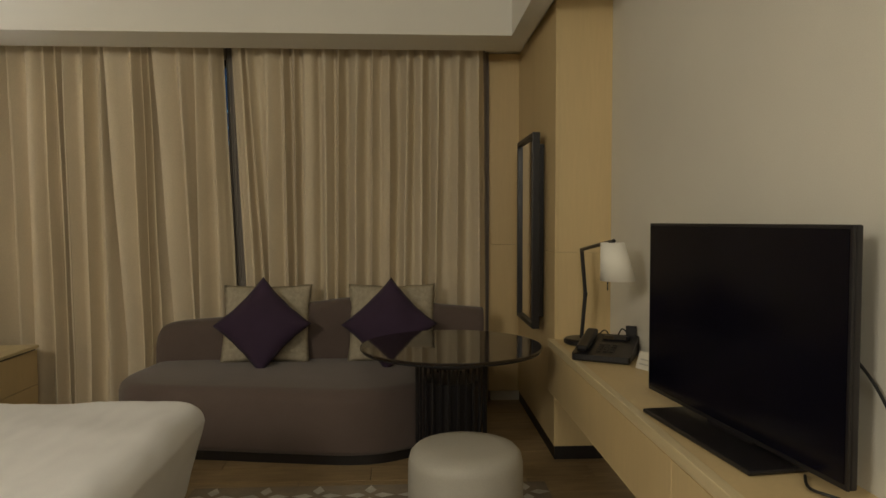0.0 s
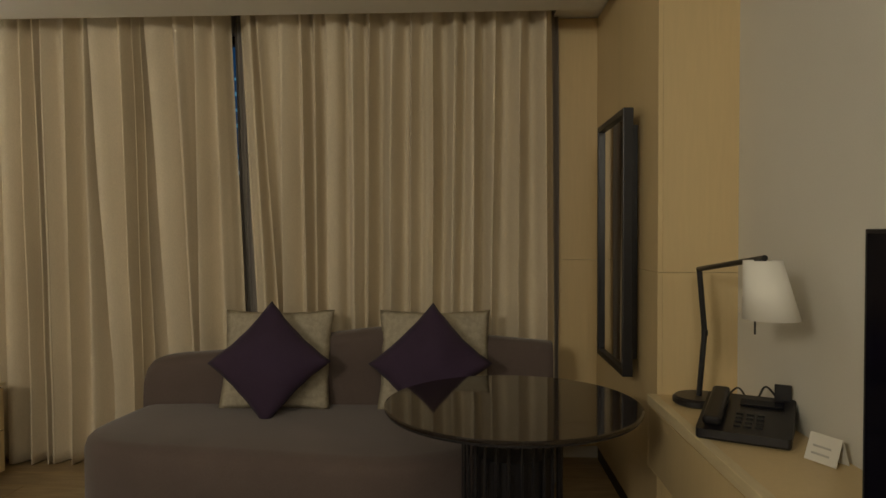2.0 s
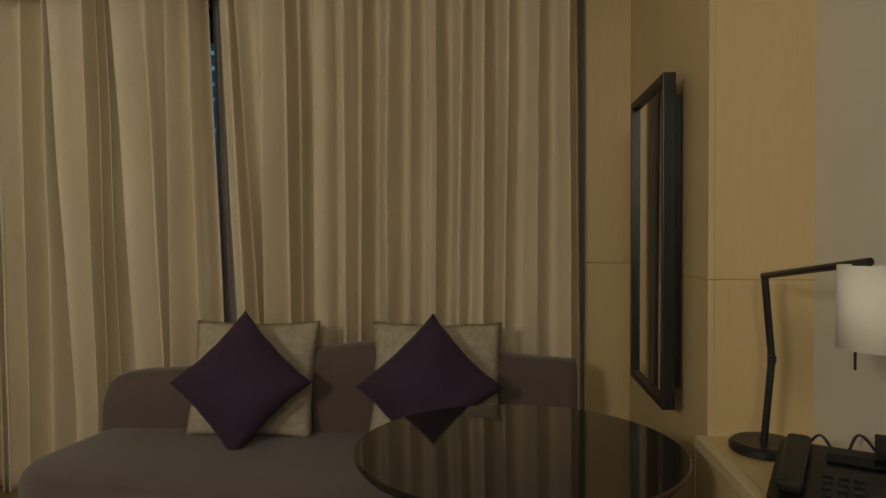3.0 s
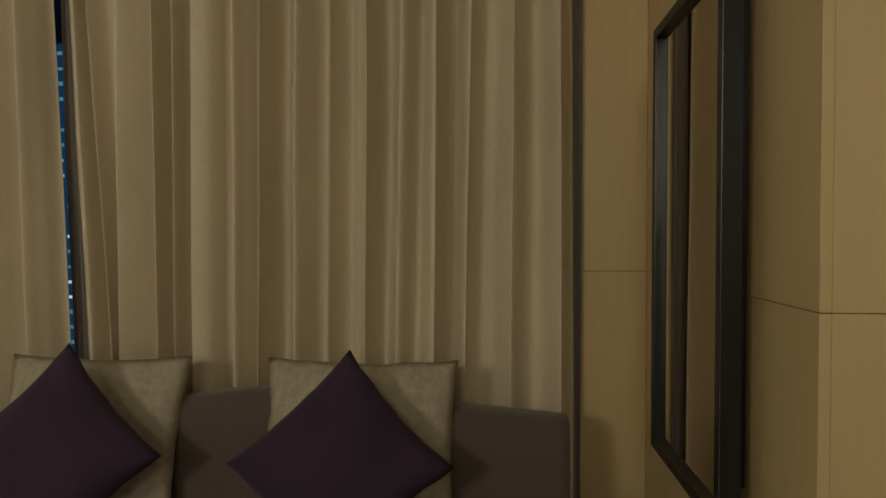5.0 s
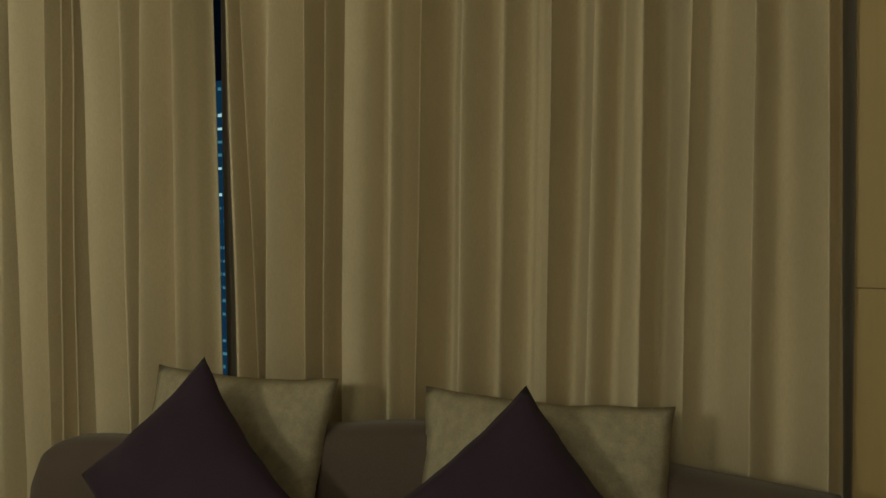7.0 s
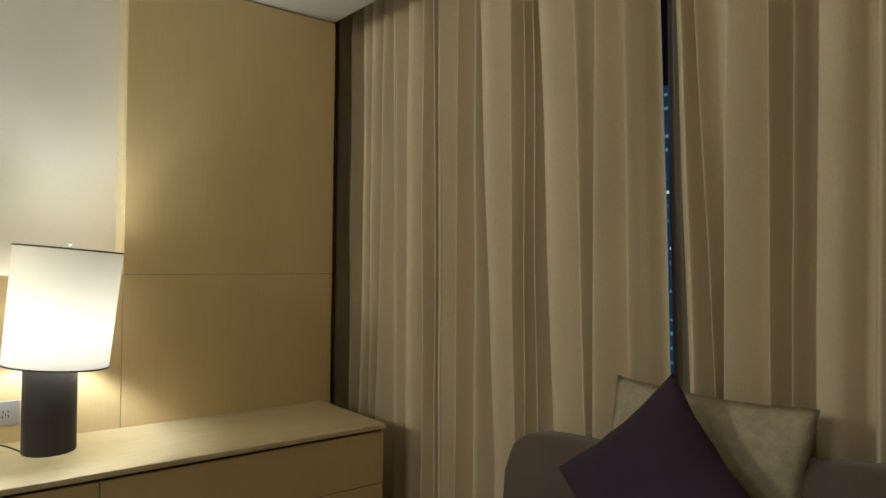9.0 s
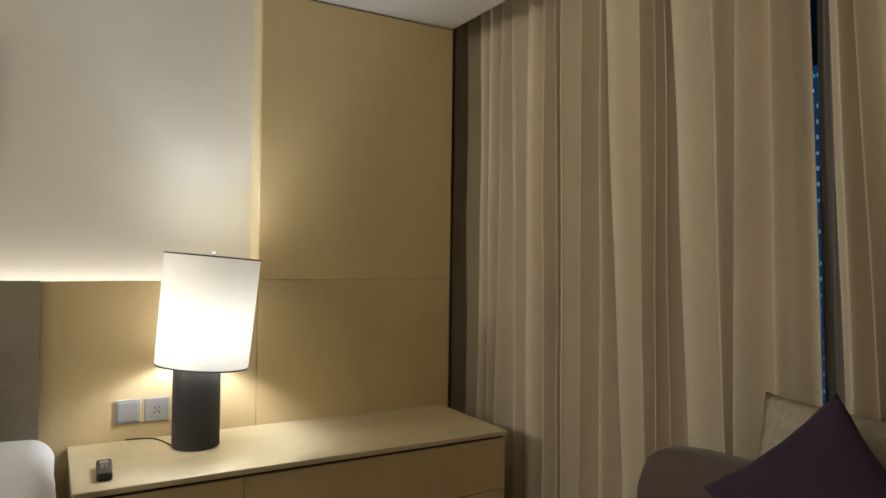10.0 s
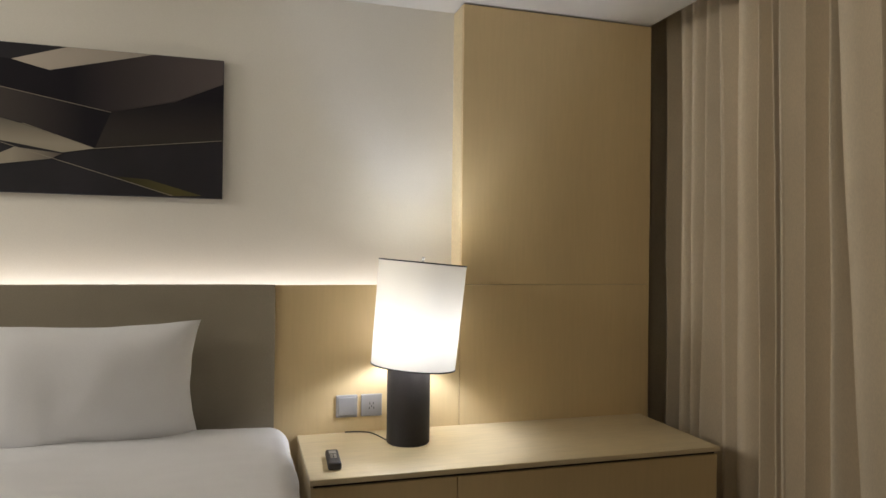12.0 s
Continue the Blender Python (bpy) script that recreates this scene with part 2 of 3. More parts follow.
win = tagged(thing("window_1", 1.7, NORTH, 0.3), "wide dark-framed window looking onto the night", "window", kind="structure")
bm = bmesh.new()
for x0, x1 in ((-2.0, -1.95), (-0.68, -0.63), (0.66, 0.71), (1.95, 2.0)):
    box(x0, x1, 0.05, 0.12, 0, 2.3, bm=bm)
box(-2.0, 2.0, 0.05, 0.12, 0, 0.05, bm=bm)
box(-2.0, 2.0, 0.05, 0.12, 2.25, 2.3, bm=bm)
part("window_frame", bm, BLACK, win)
for x0, x1 in ((-1.95, -0.68), (-0.63, 0.66), (0.71, 1.95)):
    part("pane", box(x0, x1, 0.08, 0.092, 0.05, 2.25), GLASS, win).visible_shadow = False

# wood panelling of the bed wall
panelling = tagged(thing("wall_panelling_bed", 0, 4.49, 0), "light maple veneer panels with fine shadow joints", "wall panel", kind="structure")
part("backing", box(LEFT, -0.022, -0.51 + 0.004, 0.508, 0, SOFFIT - 0.004), PLINTH, panelling)
part("panel", box(-0.02, 0.0, -0.51, 0.51, 1.2142, SOFFIT - 0.008, 0.001, 1), WOOD, panelling)
part("panel", box(-0.02, 0.0, -0.51, 0.51, 0.0, 1.2125, 0.001, 1), WOOD, panelling)
# lighter maple here stands in for the LED light on this edge
part("return_panel", box(LEFT, -0.021, -0.511, -0.507, 1.2, SOFFIT - 0.006), WOOD_TOP, panelling, "maple return edge, toned paler for the cove light on it")
part("panel", box(-0.02, 0.0, -1.365, -0.513, 0.0, 1.2125, 0.001, 1), WOOD, panelling)
part("panel", box(-0.02, 0.0, -3.6, -1.368, 0.0, 1.2125, 0.001, 1), WOOD, panelling)
part("led_strip", box(-0.14, -0.06, -3.4, -0.53, 1.11, 1.125), LED, panelling, "warm white hidden light strip")

# wood column by the window
column = tagged(thing("wall_column", 4.05, 4.7, 0), "light maple veneered column beside the curtain", "wall column", kind="structure")
part("core", box(-0.108, 0.5, -0.578, 1.0, 0, COL_TOP - 0.002), PLINTH, column)
for z0, z1 in ((0.09, 1.2), (1.2015, COL_TOP - 0.006)):
    part("panel", box(-0.13, -0.11, -0.60, 0.68, z0, z1, 0.001, 1), WOOD, column)
    part("panel", box(-0.1097, 0.19, -0.5998, -0.58, z0, z1, 0.0005, 1), WOOD, column)
    part("panel", box(-0.378, -0.131, 0.66, 0.68, z0, z1, 0.001, 1), WOOD, column)
part("baseboard", box(-0.125, 0.19, -0.595, 0.66, 0, 0.088), PLINTH, column, "recessed black baseboard")


# ---- curtains ----
Z_LOW, Z_HIGH = 0.7, 2.5


def drape(x_low, x_high, depth, y0, z0, z1, tails, seed, lean, rows=40, n=14):
    """A hanging cloth with a forward fold at each place, given at two heights; tails turn an edge back."""
    bm = bmesh.new()
    count = len(x_low) - 1
    rnd = random.Random(int(seed * 10))
    deep = [rnd.uniform(0.8, 1.1) for _ in x_low]
    skew = [rnd.choice((0.7, 0.8, 1.0, 1.25, 1.45)) for _ in x_low]
    full = [rnd.choice((0.5, 0.65, 0.9, 1.25)) for _ in x_low]
    sub = [(rnd.choice((0.0, 0.0, 0.016, 0.026)), rnd.uniform(0.35, 0.65)) for _ in x_low]
    cols = [(k, 0.5 - 0.5 * math.cos(math.pi * s / n)) for k in range(count) for s in range(n)] + [(count, 0.0)]
    grid = []
    for r in range(rows + 1):
        z = z0 + (z1 - z0) * r / rows
        f = max((z - Z_LOW) / (Z_HIGH - Z_LOW), -0.12)
        place = [a + (b - a) * f + 0.007 * noise.noise(Vector((k * 1.7, z * 0.9, seed + 9))) for k, (a, b) in enumerate(zip(x_low, x_high))]
        for k in range(1, count + 1):
            place[k] = max(place[k], place[k - 1] + 0.012)
        pinch = max(0.0, z - 2.2) / 0.5
        row = []
        for k, u in cols:
            nxt = min(k + 1, count)
            gap = place[nxt] - place[k]
            q = noise.noise(Vector((k * 3.1 + seed, 0.7 * z, seed)))
            d = depth * min(1.0, 0.40 + gap / 0.17) * (deep[k] + 0.22 * q) * (1 - 0.25 * pinch)
            w = u ** (skew[k] * (1 + 0.15 * q))
            if k == 0 and tails[0]:
                w, d = 0.5 + 0.5 * u, 0.133
            if k >= count - 1 and tails[1]:
                w, d = 0.5 * (u if k < count else 1.0), 0.133
            c = (0.5 - 0.5 * math.cos(2 * math.pi * w)) ** (full[k] + 0.35 * pinch)
            x = place[k] + gap * u - (lean.get(k, 0.0) * (1 - u) + lean.get(nxt, 0.0) * u) * (1 - c) ** 1.5
            y = y0 + d * c + 0.009 * noise.noise(Vector((x * 6, z * 1.3, seed + 5))) - sub[k][0] * min(1.0, gap / 0.12) * math.exp(-((u - sub[k][1]) / 0.10) ** 2)
            row.append(bm.verts.new((x, y, z)))
        grid.append(row)
    for a, b in zip(grid, grid[1:]):
        for i in range(len(cols) - 1):
            bm.faces.new((a[i], a[i + 1], b[i + 1], b[i]))
    return bm


def hang(name, x_low, x_high, depth, y0, material, label, seed, tails=(0, 0), z1=2.74, lean={}):
    ob = tagged(part(name, drape(x_low, x_high, depth, y0, 0.02, z1, tails, seed, lean), material, smooth=True), label, "curtain")
    m = ob.modifiers.new("thickness", "SOLIDIFY")
    m.thickness, m.offset = 0.003, 1
    return ob


hang("curtain",
     [-0.33, -0.22, -0.06, 0.06, 0.145, 0.22, 0.40, 0.47, 0.61, 0.70, 0.76, 0.85, 0.975, 1.14, 1.215, 1.275, 1.345, 1.50, 1.575, 1.635, 1.765, 1.845],
     [-0.33, -0.22, -0.08, 0.05, 0.13, 0.24, 0.36, 0.46, 0.58, 0.66, 0.73, 0.84, 0.955, 1.03, 1.17, 1.24, 1.29, 1.39, 1.50, 1.62, 1.715, 1.77],
     0.14, CURT_Y, CURTAIN, "beige heavy full-length curtain hanging in deep folds", 1.0, (0, 1), lean={6: 0.03, 10: 0.03, 13: 0.045, 17: 0.07, 19: 0.02})
hang("curtain",
     [1.915, 2.01, 2.085, 2.15, 2.24, 2.30, 2.385, 2.51, 2.585, 2.71, 2.845, 2.955, 3.055, 3.183, 3.285, 3.44, 3.605, 3.657],
     [1.83, 1.925, 1.965, 2.155, 2.215, 2.29, 2.385, 2.505, 2.605, 2.73, 2.86, 2.96, 3.08, 3.195, 3.315, 3.45, 3.595, 3.645],
     0.135, CURT_Y, CURTAIN, "beige heavy curtain drawn almost closed behind the sofa", 4.0, (1, 1), lean={3: 0.05, 6: 0.02, 10: 0.02})
sheer = [1.82 + 0.021 * i for i in range(10)] + [2.05 + 0.042 * i for i in range(40)]
hang("sheer_curtain", sheer, [x - 0.047 * (3.68 - x) / 1.85 for x in sheer], 0.025, 5.335, SHEER, "grey sheer curtain behind the heavy curtain", 7.0)
stack = [-0.405, -0.375, -0.345, -0.315, -0.28]
hang("sheer_curtain", stack, stack, 0.05, 5.10, SHEER, "brown-grey sheer curtain gathered at the wall", 3.0)
sheer = [-0.35 + 0.05 * i for i in range(36)]
hang("sheer_curtain", sheer, sheer, 0.025, 5.335, SHEER, "grey sheer curtain behind the heavy curtain", 8.0)

# the night outside
tower = thing("office_tower", -75, 150, -40, "distant dark office tower with rows of lit bluish windows", "building")
part("wall", box(-70, 70, 0, 12, 0, 84), NIGHT_WALL_GLOW, tower)
part("roof", box(-70.5, 70.5, -0.4, 12.4, 84.0, 85.0), NIGHT_WALL_GLOW, tower)
rnd = random.Random(5)
bm, bright = bmesh.new(), bmesh.new()
for i in range(-68, 68, 2):
    for k in range(24):
        pick = rnd.random()
        if pick < 0.8:
            w, z = rnd.uniform(0.9, 1.6), 2.0 + 3.5 * k
            box(i, i + w, -0.12, -0.02, z, z + rnd.uniform(0.6, 0.95), bm=bright if pick < 0.07 else bm)
tagged(part("lit_windows", bm, NIGHT_WIN, tower), kind="stuff")
tagged(part("bright_windows", bright, NIGHT_BRIGHT, tower), kind="stuff")


# ---- sofa ----
def build_sofa():
    sofa = thing("sofa", 2.55, 4.7, 0, "taupe fabric sofa with a curved front and low wavy back", "sofa")
    front = curve_points([(-1.16, 0.38, 0), (-1.21, 0.05, 0), (-1.21, -0.25, 0), (-1.0, -0.44, 0), (-0.55, -0.53, 0), (-0.1, -0.61, 0), (0.25, -0.65, 0), (0.5, -0.58, 0), (0.85, -0.32, 0), (1.04, 0.02, 0), (1.07, 0.38, 0)], 8)
    mid = Vector((0, 0.05, 0))

    def ring_body(levels):
        bm = bmesh.new()
        rings = [[bm.verts.new((p.x * 1 - (p - mid).normalized().x * inset, p.y - (p - mid).normalized().y * inset, z)) for p in front] for inset, z in levels]
        for a, b in zip(rings, rings[1:]):
            for i in range(len(a)):
                bm.faces.new((a[i], a[(i + 1) % len(a)], b[(i + 1) % len(b)], b[i]))
        bm.faces.new(rings[0])
        bm.faces.new(rings[-1])
        return bm

    part("plinth", ring_body([(0.025, 0.0), (0.025, 0.075)]), PLINTH, sofa, "recessed black plinth")
    part("seat", ring_body([(0.012, 0.07), (0.0, 0.10), (0.0, 0.36), (0.012, 0.40), (0.04, 0.425), (0.09, 0.434), (0.3, 0.438)]), SOFA, sofa, smooth=True)
    bm = bmesh.new()
    tops = curve_points([(-1.17, 0.60, 0), (-1.13, 0.665, 0), (-1.0, 0.695, 0), (-0.70, 0.72, 0), (-0.12, 0.815, 0), (0.16, 0.845, 0), (0.40, 0.84, 0), (0.70, 0.80, 0), (1.06, 0.768, 0)], 6)
    rings = []
    for p in tops:
        h, ends = p.y, (p.x + 1.17) / 2.27
        prof = [(0.24, 0.40), (0.25, h - 0.06), (0.27, h - 0.015), (0.305, h), (0.37, h), (0.405, h - 0.02), (0.415, h - 0.06), (0.415, 0.08)]
        rings.append([bm.verts.new((p.x, y, z)) for y, z in prof])
    for a, b in zip(rings, rings[1:]):
        for i in range(len(a) - 1):
            bm.faces.new((a[i], a[i + 1], b[i + 1], b[i]))
    bm.faces.new(rings[0])
    bm.faces.new(rings[-1])
    part("backrest", bm, SOFA, sofa, smooth=True)
    return sofa


build_sofa()
for x, y in ((2.125, 4.985), (2.975, 4.985)):
    ob = tagged(part("cushion", pillow(0.60, 0.54, 0.13, seed=x), DAMASK, smooth=True), "beige patterned square cushion leaning on the sofa back", "cushion", "sofa cushions")
    ob.matrix_world = pose(x, y - 0.055, 0.685, -17, 0, 0)
for x, y, r in ((2.135, 4.78, 44), (2.962, 4.765, 46)):
    ob = tagged(part("cushion", pillow(0.455 if x < 2.5 else 0.435, 0.455, 0.15, pinch=0.085, seed=x * 3), PURPLE, smooth=True), "dark plum cushion standing on its corner", "cushion", "sofa cushions")
    ob.matrix_world = pose(x, y - 0.035, 0.703, -17, 0, 0) @ pose(0, 0, 0, 0, r, 0)


# ---- table and ottoman ----
def build_table():
    t = thing("round_table", 3.322, 3.93, 0, "round table with smoked glass top on a drum of black rods", "table")
    top = lathe([(0.0, 0.70), (0.481, 0.70), (0.488, 0.703), (0.488, 0.712), (0.481, 0.715), (0.0, 0.715)], 72, False)
    bmesh.ops.remove_doubles(top, verts=top.verts, dist=1e-5)
    part("tabletop", top, SMOKED, t, "smoked glass top")
    part("rim", lathe([(0.472, 0.692), (0.480, 0.692), (0.480, 0.699), (0.472, 0.699), (0.472, 0.692)], 72, False), BLACK, t)
    for z in (0.0, 0.62):
        part("ring", lathe([(0.17, z), (0.20, z), (0.20, z + 0.015), (0.17, z + 0.015), (0.17, z)], 48, False), BLACK, t)
    part("drum", lathe([(0.155, 0.03), (0.155, 0.53)], 40), BLACK, t, "black inner drum")
    rod = None
    for i in range(26):
        a = 2 * math.pi * i / 26
        ob = part("rod", tube([(0.187, 0, 0.01), (0.187, 0, 0.695)], 0.007, 8), BLACK, t) if rod is None else new("rod", rod.data)
        rod = rod or ob
        ob.parent = t
        ob.matrix_basis = pose(0, 0, 0, 0, 0, math.degrees(a))
    return t


build_table()
otto = thing("ottoman", 3.327, 3.055, 0, "round pale cream upholstered ottoman", "ottoman")
part("body", lathe([(0.212, 0.02), (0.229, 0.035), (0.236, 0.2), (0.234, 0.40), (0.226, 0.435), (0.208, 0.453), (0.15, 0.462), (0.0001, 0.465)], 56), LEATHER, otto, smooth=True)
part("base", lathe([(0.19, 0.0), (0.19, 0.024)], 40), PLINTH, otto)


# ---- desk side ----
DESK_X, DESK_Z = 3.88, 0.71
desk = thing("wall_desk", 4.04, 1.5, 0.42, "long floating maple desk along the wall", "desk")
part("front_rail", box(DESK_X - 4.04, -0.125, -2.6, 2.598, 0.25, 0.29, 0.003), WOOD_TOP, desk, "pale maple edge rail")
part("desktop", box(-0.1235, 0.20, -2.6, 2.598, 0.25, 0.287, 0.001, 1), WOOD, desk)
for y0, y1 in ((-2.6, -0.9), (-0.897, 0.8), (0.803, 2.598)):
    part("drawer_front", box(DESK_X - 4.04 + 0.004, -0.155, y0, y1, 0.0, 0.245, 0.002), WOOD, desk)
part("carcass", box(-0.154, 0.198, -2.6, 2.596, 0.005, 0.249), WOOD, desk)


def build_tv():
    a, b = Vector((4.015, 2.853)), Vector((4.135, 1.862))
    mid, ang = (a + b) / 2, math.degrees(math.atan2(a.y - b.y, a.x - b.x)) - 90
    tv = thing("television", mid.x, mid.y, DESK_Z, "large black flat television switched off on the desk", "television", rz=ang)
    housing = part("housing", box(0.004, 0.024, -0.498, 0.498, 0.03, 0.66, 0.005), BLACK, tv)
    bezel = part("bezel", box(-0.004, 0.0035, -0.498, 0.498, 0.03, 0.66, 0.002), BLACK, tv)
    part("screen", box(-0.006, -0.0042, -0.488, 0.488, 0.045, 0.650), SCREEN, tv, "dark glossy screen")
    part("badge", box(-0.0075, -0.0045, -0.03, 0.03, 0.034, 0.042), MATTE_BLACK, bezel, "small dark maker's badge")
    part("back_cover", box(0.025, 0.055, -0.38, 0.38, 0.08, 0.5, 0.012), BLACK, housing)
    stand = part("stand", box(-0.125, 0.10, -0.30, 0.30, 0.0, 0.014, 0.005), BLACK, tv, "glossy black stand plate")
    part("neck", box(0.01, 0.05, -0.12, 0.12, 0.012, 0.1, 0.004), BLACK, stand)
    return tv


build_tv()
cord = thing("tv_cable", 4.23, 1.7, 0.75, "black television cable hanging against the wall", "cable")
part("cord", tube(curve_points([(-0.04, 0.28, 0.32), (-0.012, 0.2, 0.235), (-0.008, 0.1, 0.12), (-0.01, 0.0, 0.02), (-0.05, -0.1, -0.034)], 8), 0.004), CABLE, cord)


part("cord", tube(curve_points([(-0.10, 0.33, -0.034), (-0.14, 0.24, -0.032), (-0.10, 0.16, -0.034), (-0.16, 0.06, -0.034), (-0.08, -0.15, -0.034)], 8), 0.004), CABLE, cord)


def build_desk_lamp():
    l = thing("desk_lamp", 4.04, 3.95, DESK_Z, "black angled desk lamp with white conical shade, off", "lamp")
    part("base", lathe([(0.092, 0.0), (0.10, 0.006), (0.10, 0.022), (0.09, 0.03), (0.0001, 0.031)], 40), BLACK, l)
    part("lower_arm", tube([(-0.004, 0, 0.03), (0.016, 0, 0.272)], 0.0105, 10), BLACK, l)
    part("upper_arm", tube([(0.016, 0, 0.268), (-0.006, 0, 0.516)], 0.0105, 10), BLACK, l)
    part("boom", tube([(-0.006, 0.008, 0.512), (0.008, -0.53, 0.575)], 0.0095, 10), BLACK, l)
    part("joint", lathe([(0.0125, 0.26), (0.0125, 0.28)], 14), BLACK, l).matrix_basis = pose(0.016, 0, 0)
    cone = lathe([(0.055, 0.568), (0.081, 0.39)], 48, False)
    for v in cone.verts:
        v.co.x += 0.024 if v.co.z < 0.5 else -0.004
    s = part("shade", cone, SHADE_OFF, l, "white cloth shade", smooth=True)
    s.matrix_basis = pose(0.005, -0.53, 0, 0, 0, 0)
    m = s.modifiers.new("thickness", "SOLIDIFY")
    m.thickness = 0.002
    part("pull", tube([(-0.02, -0.53, 0.40), (-0.02, -0.53, 0.345)], 0.003), BLACK, l)
    return l


build_desk_lamp()


def build_phone():
    p = thing("telephone", 4.06, 3.57, DESK_Z, "black desk telephone with keypad and receiver", "telephone", rz=-28)
    bm = box(-0.105, 0.105, -0.11, 0.11, 0.0, 0.07, 0.008)
    for v in bm.verts:
        if v.co.z > 0.035:
            v.co.z = 0.03 + (v.co.y + 0.11) / 0.22 * 0.055
    part("body", bm, BLACK, p)
    h = part("receiver", box(-0.022, 0.022, -0.10, 0.10, 0, 0.028, 0.010, 3), BLACK, p)
    h.matrix_basis = pose(-0.07, 0, 0.062, 14, 0, 0)
    for i in range(3):
        for k in range(4):
            q = part("key", box(-0.008, 0.008, -0.006, 0.006, 0, 0.005, 0.001, 1), BUTTON, p)
            q.matrix_basis = pose(-0.015 + i * 0.024, -0.07 + k * 0.022, 0.04 + k * 0.0055, 14)
    part("display", box(0, 0.1, 0, 0.035, 0, 0.003), SCREEN, p, "dark glossy display strip").matrix_basis = pose(-0.02, 0.04, 0.071, 14)
    part("stand_card", box(0.055, 0.095, 0.10, 0.106, 0.05, 0.13, 0.002), BLACK, p)
    p.scale = (1.3, 1.25, 1.1)
    part("coil", tube(curve_points([(-0.08, 0.11, 0.03), (-0.04, 0.17, 0.09), (0.0, 0.15, 0.04), (0.03, 0.18, 0.10), (0.08, 0.13, 0.04)], 10), 0.003), CABLE, p)
    return p


build_phone()
card = thing("tent_card", 4.172, 3.30, DESK_Z, "small folded white card standing on the desk", "card", rz=25)
bm = bmesh.new()
for s in (-1, 1):
    vs = [bm.verts.new(p) for p in ((s * 0.028, -0.05, 0), (s * 0.028, 0.05, 0), (s * 0.001, 0.05, 0.075), (s * 0.001, -0.05, 0.075))]
    bm.faces.new(vs)
c = part("sheet", bm, PAPER, card)
c.modifiers.new("thickness", "SOLIDIFY").thickness = 0.0015
for k in range(2):
    part("print_line", box(-0.0245 + 0.008 * k, -0.0225 + 0.008 * k, -0.025, 0.03, 0.02 + k * 0.02, 0.026 + k * 0.02), INK, card)


def build_mirror():
    m = thing("wall_mirror", 3.86, 4.6, 1.32, "tall black-framed mirror on the wood column", "mirror")
    y0, y1, z0, z1, w = -0.285, 0.295, -0.59, 0.585, 0.029
    for a, b, c, d in ((y0, y0 + w, z0, z1), (y1 - w, y1, z0, z1), (y0 + w, y1 - w, z0, z0 + w), (y0 + w, y1 - w, z1 - w, z1)):
        part("frame_bar", box(-0.03, 0.015, a, b, c, d, 0.003), BLACK, m)
    part("backing", box(0.0155, 0.058, y0 + 0.10, y1 - 0.06, z0 + 0.06, z1 - 0.06), BLACK, m)
    part("mirror_glass", box(-0.012, 0.014, y0 + w, y1 - w, z0 + w, z1 - w), MIRROR, m, "clear silvered mirror glass")
    return m


build_mirror()


# ---- bed side ----
def build_nightstand():
    n = thing("bedside_cabinet", 0.304, 4.09, 0, "long low maple bedside cabinet with a dark shadow gap", "cabinet")
    top = box(-0.302, 0.304, -0.86, 0.86, 0.531, 0.553, 0.004)
    part("top", top, WOOD_TOP, n)
    part("shadow_gap", box(-0.30, 0.285, -0.845, 0.845, 0.519, 0.530), PLINTH, n)
    part("carcass", box(-0.30, 0.27, -0.855, 0.855, 0.06, 0.518), WOOD, n)
    for y0, y1 in ((-0.855, -0.31), (-0.307, 0.855)):
        for z0, z1 in ((0.06, 0.285), (0.289, 0.518)):
            part("drawer_front", box(0.271, 0.292, y0, y1, z0, z1, 0.0015, 1), WOOD, n)
    part("plinth", box(-0.30, 0.24, -0.84, 0.84, 0, 0.059), PLINTH, n)
    return n


build_nightstand()


def build_bedside_lamp():
    l = thing("table_lamp", LAMP_X, LAMP_Y, 0.553, "lit table lamp, tilted white drum shade, black cylinder base", "lamp")
    part("base", lathe([(0.088, 0.0), (0.092, 0.004), (0.092, 0.345), (0.088, 0.35), (0.0001, 0.35)], 48), MATTE_BLACK, l, "matte black cylinder base", smooth=False)
    tilt = pose(0, 0.038, 0.545, -4.8, 0.5, 0)
    s = part("shade", lathe([(0.181, -0.222), (0.189, 0.222)], 64, False), SHADE_LIT, l, "glowing white linen drum shade", smooth=True)
    s.matrix_basis = tilt
    for z, r in ((-0.222, 0.182), (0.222, 0.190)):
        part("rim", lathe([(r - 0.002, z - 0.003), (r + 0.0015, z - 0.003), (r + 0.0015, z + 0.003), (r - 0.002, z + 0.003), (r - 0.002, z - 0.003)], 64, False), BLACK, s, "dark rim")
    part("finial", lathe([(0.004, 0.215), (0.004, 0.235), (0.008, 0.238), (0.008, 0.245), (0.0001, 0.248)], 12), GREY, s, "small metal finial")
    part("spider", tube([(-0.188, 0, 0.216), (0.188, 0, 0.216)], 0.002), GREY, s)
    part("stem", tube([(0, 0, 0.35), (0, 0.02, 0.44)], 0.008), GREY, l)
    part("flex", tube(curve_points([(-0.03, -0.09, 0.006), (-0.1, -0.14, 0.02), (-0.17, -0.19, 0.01), (-0.2, -0.24, 0.004)], 8), 0.003), CABLE, l)
    return l


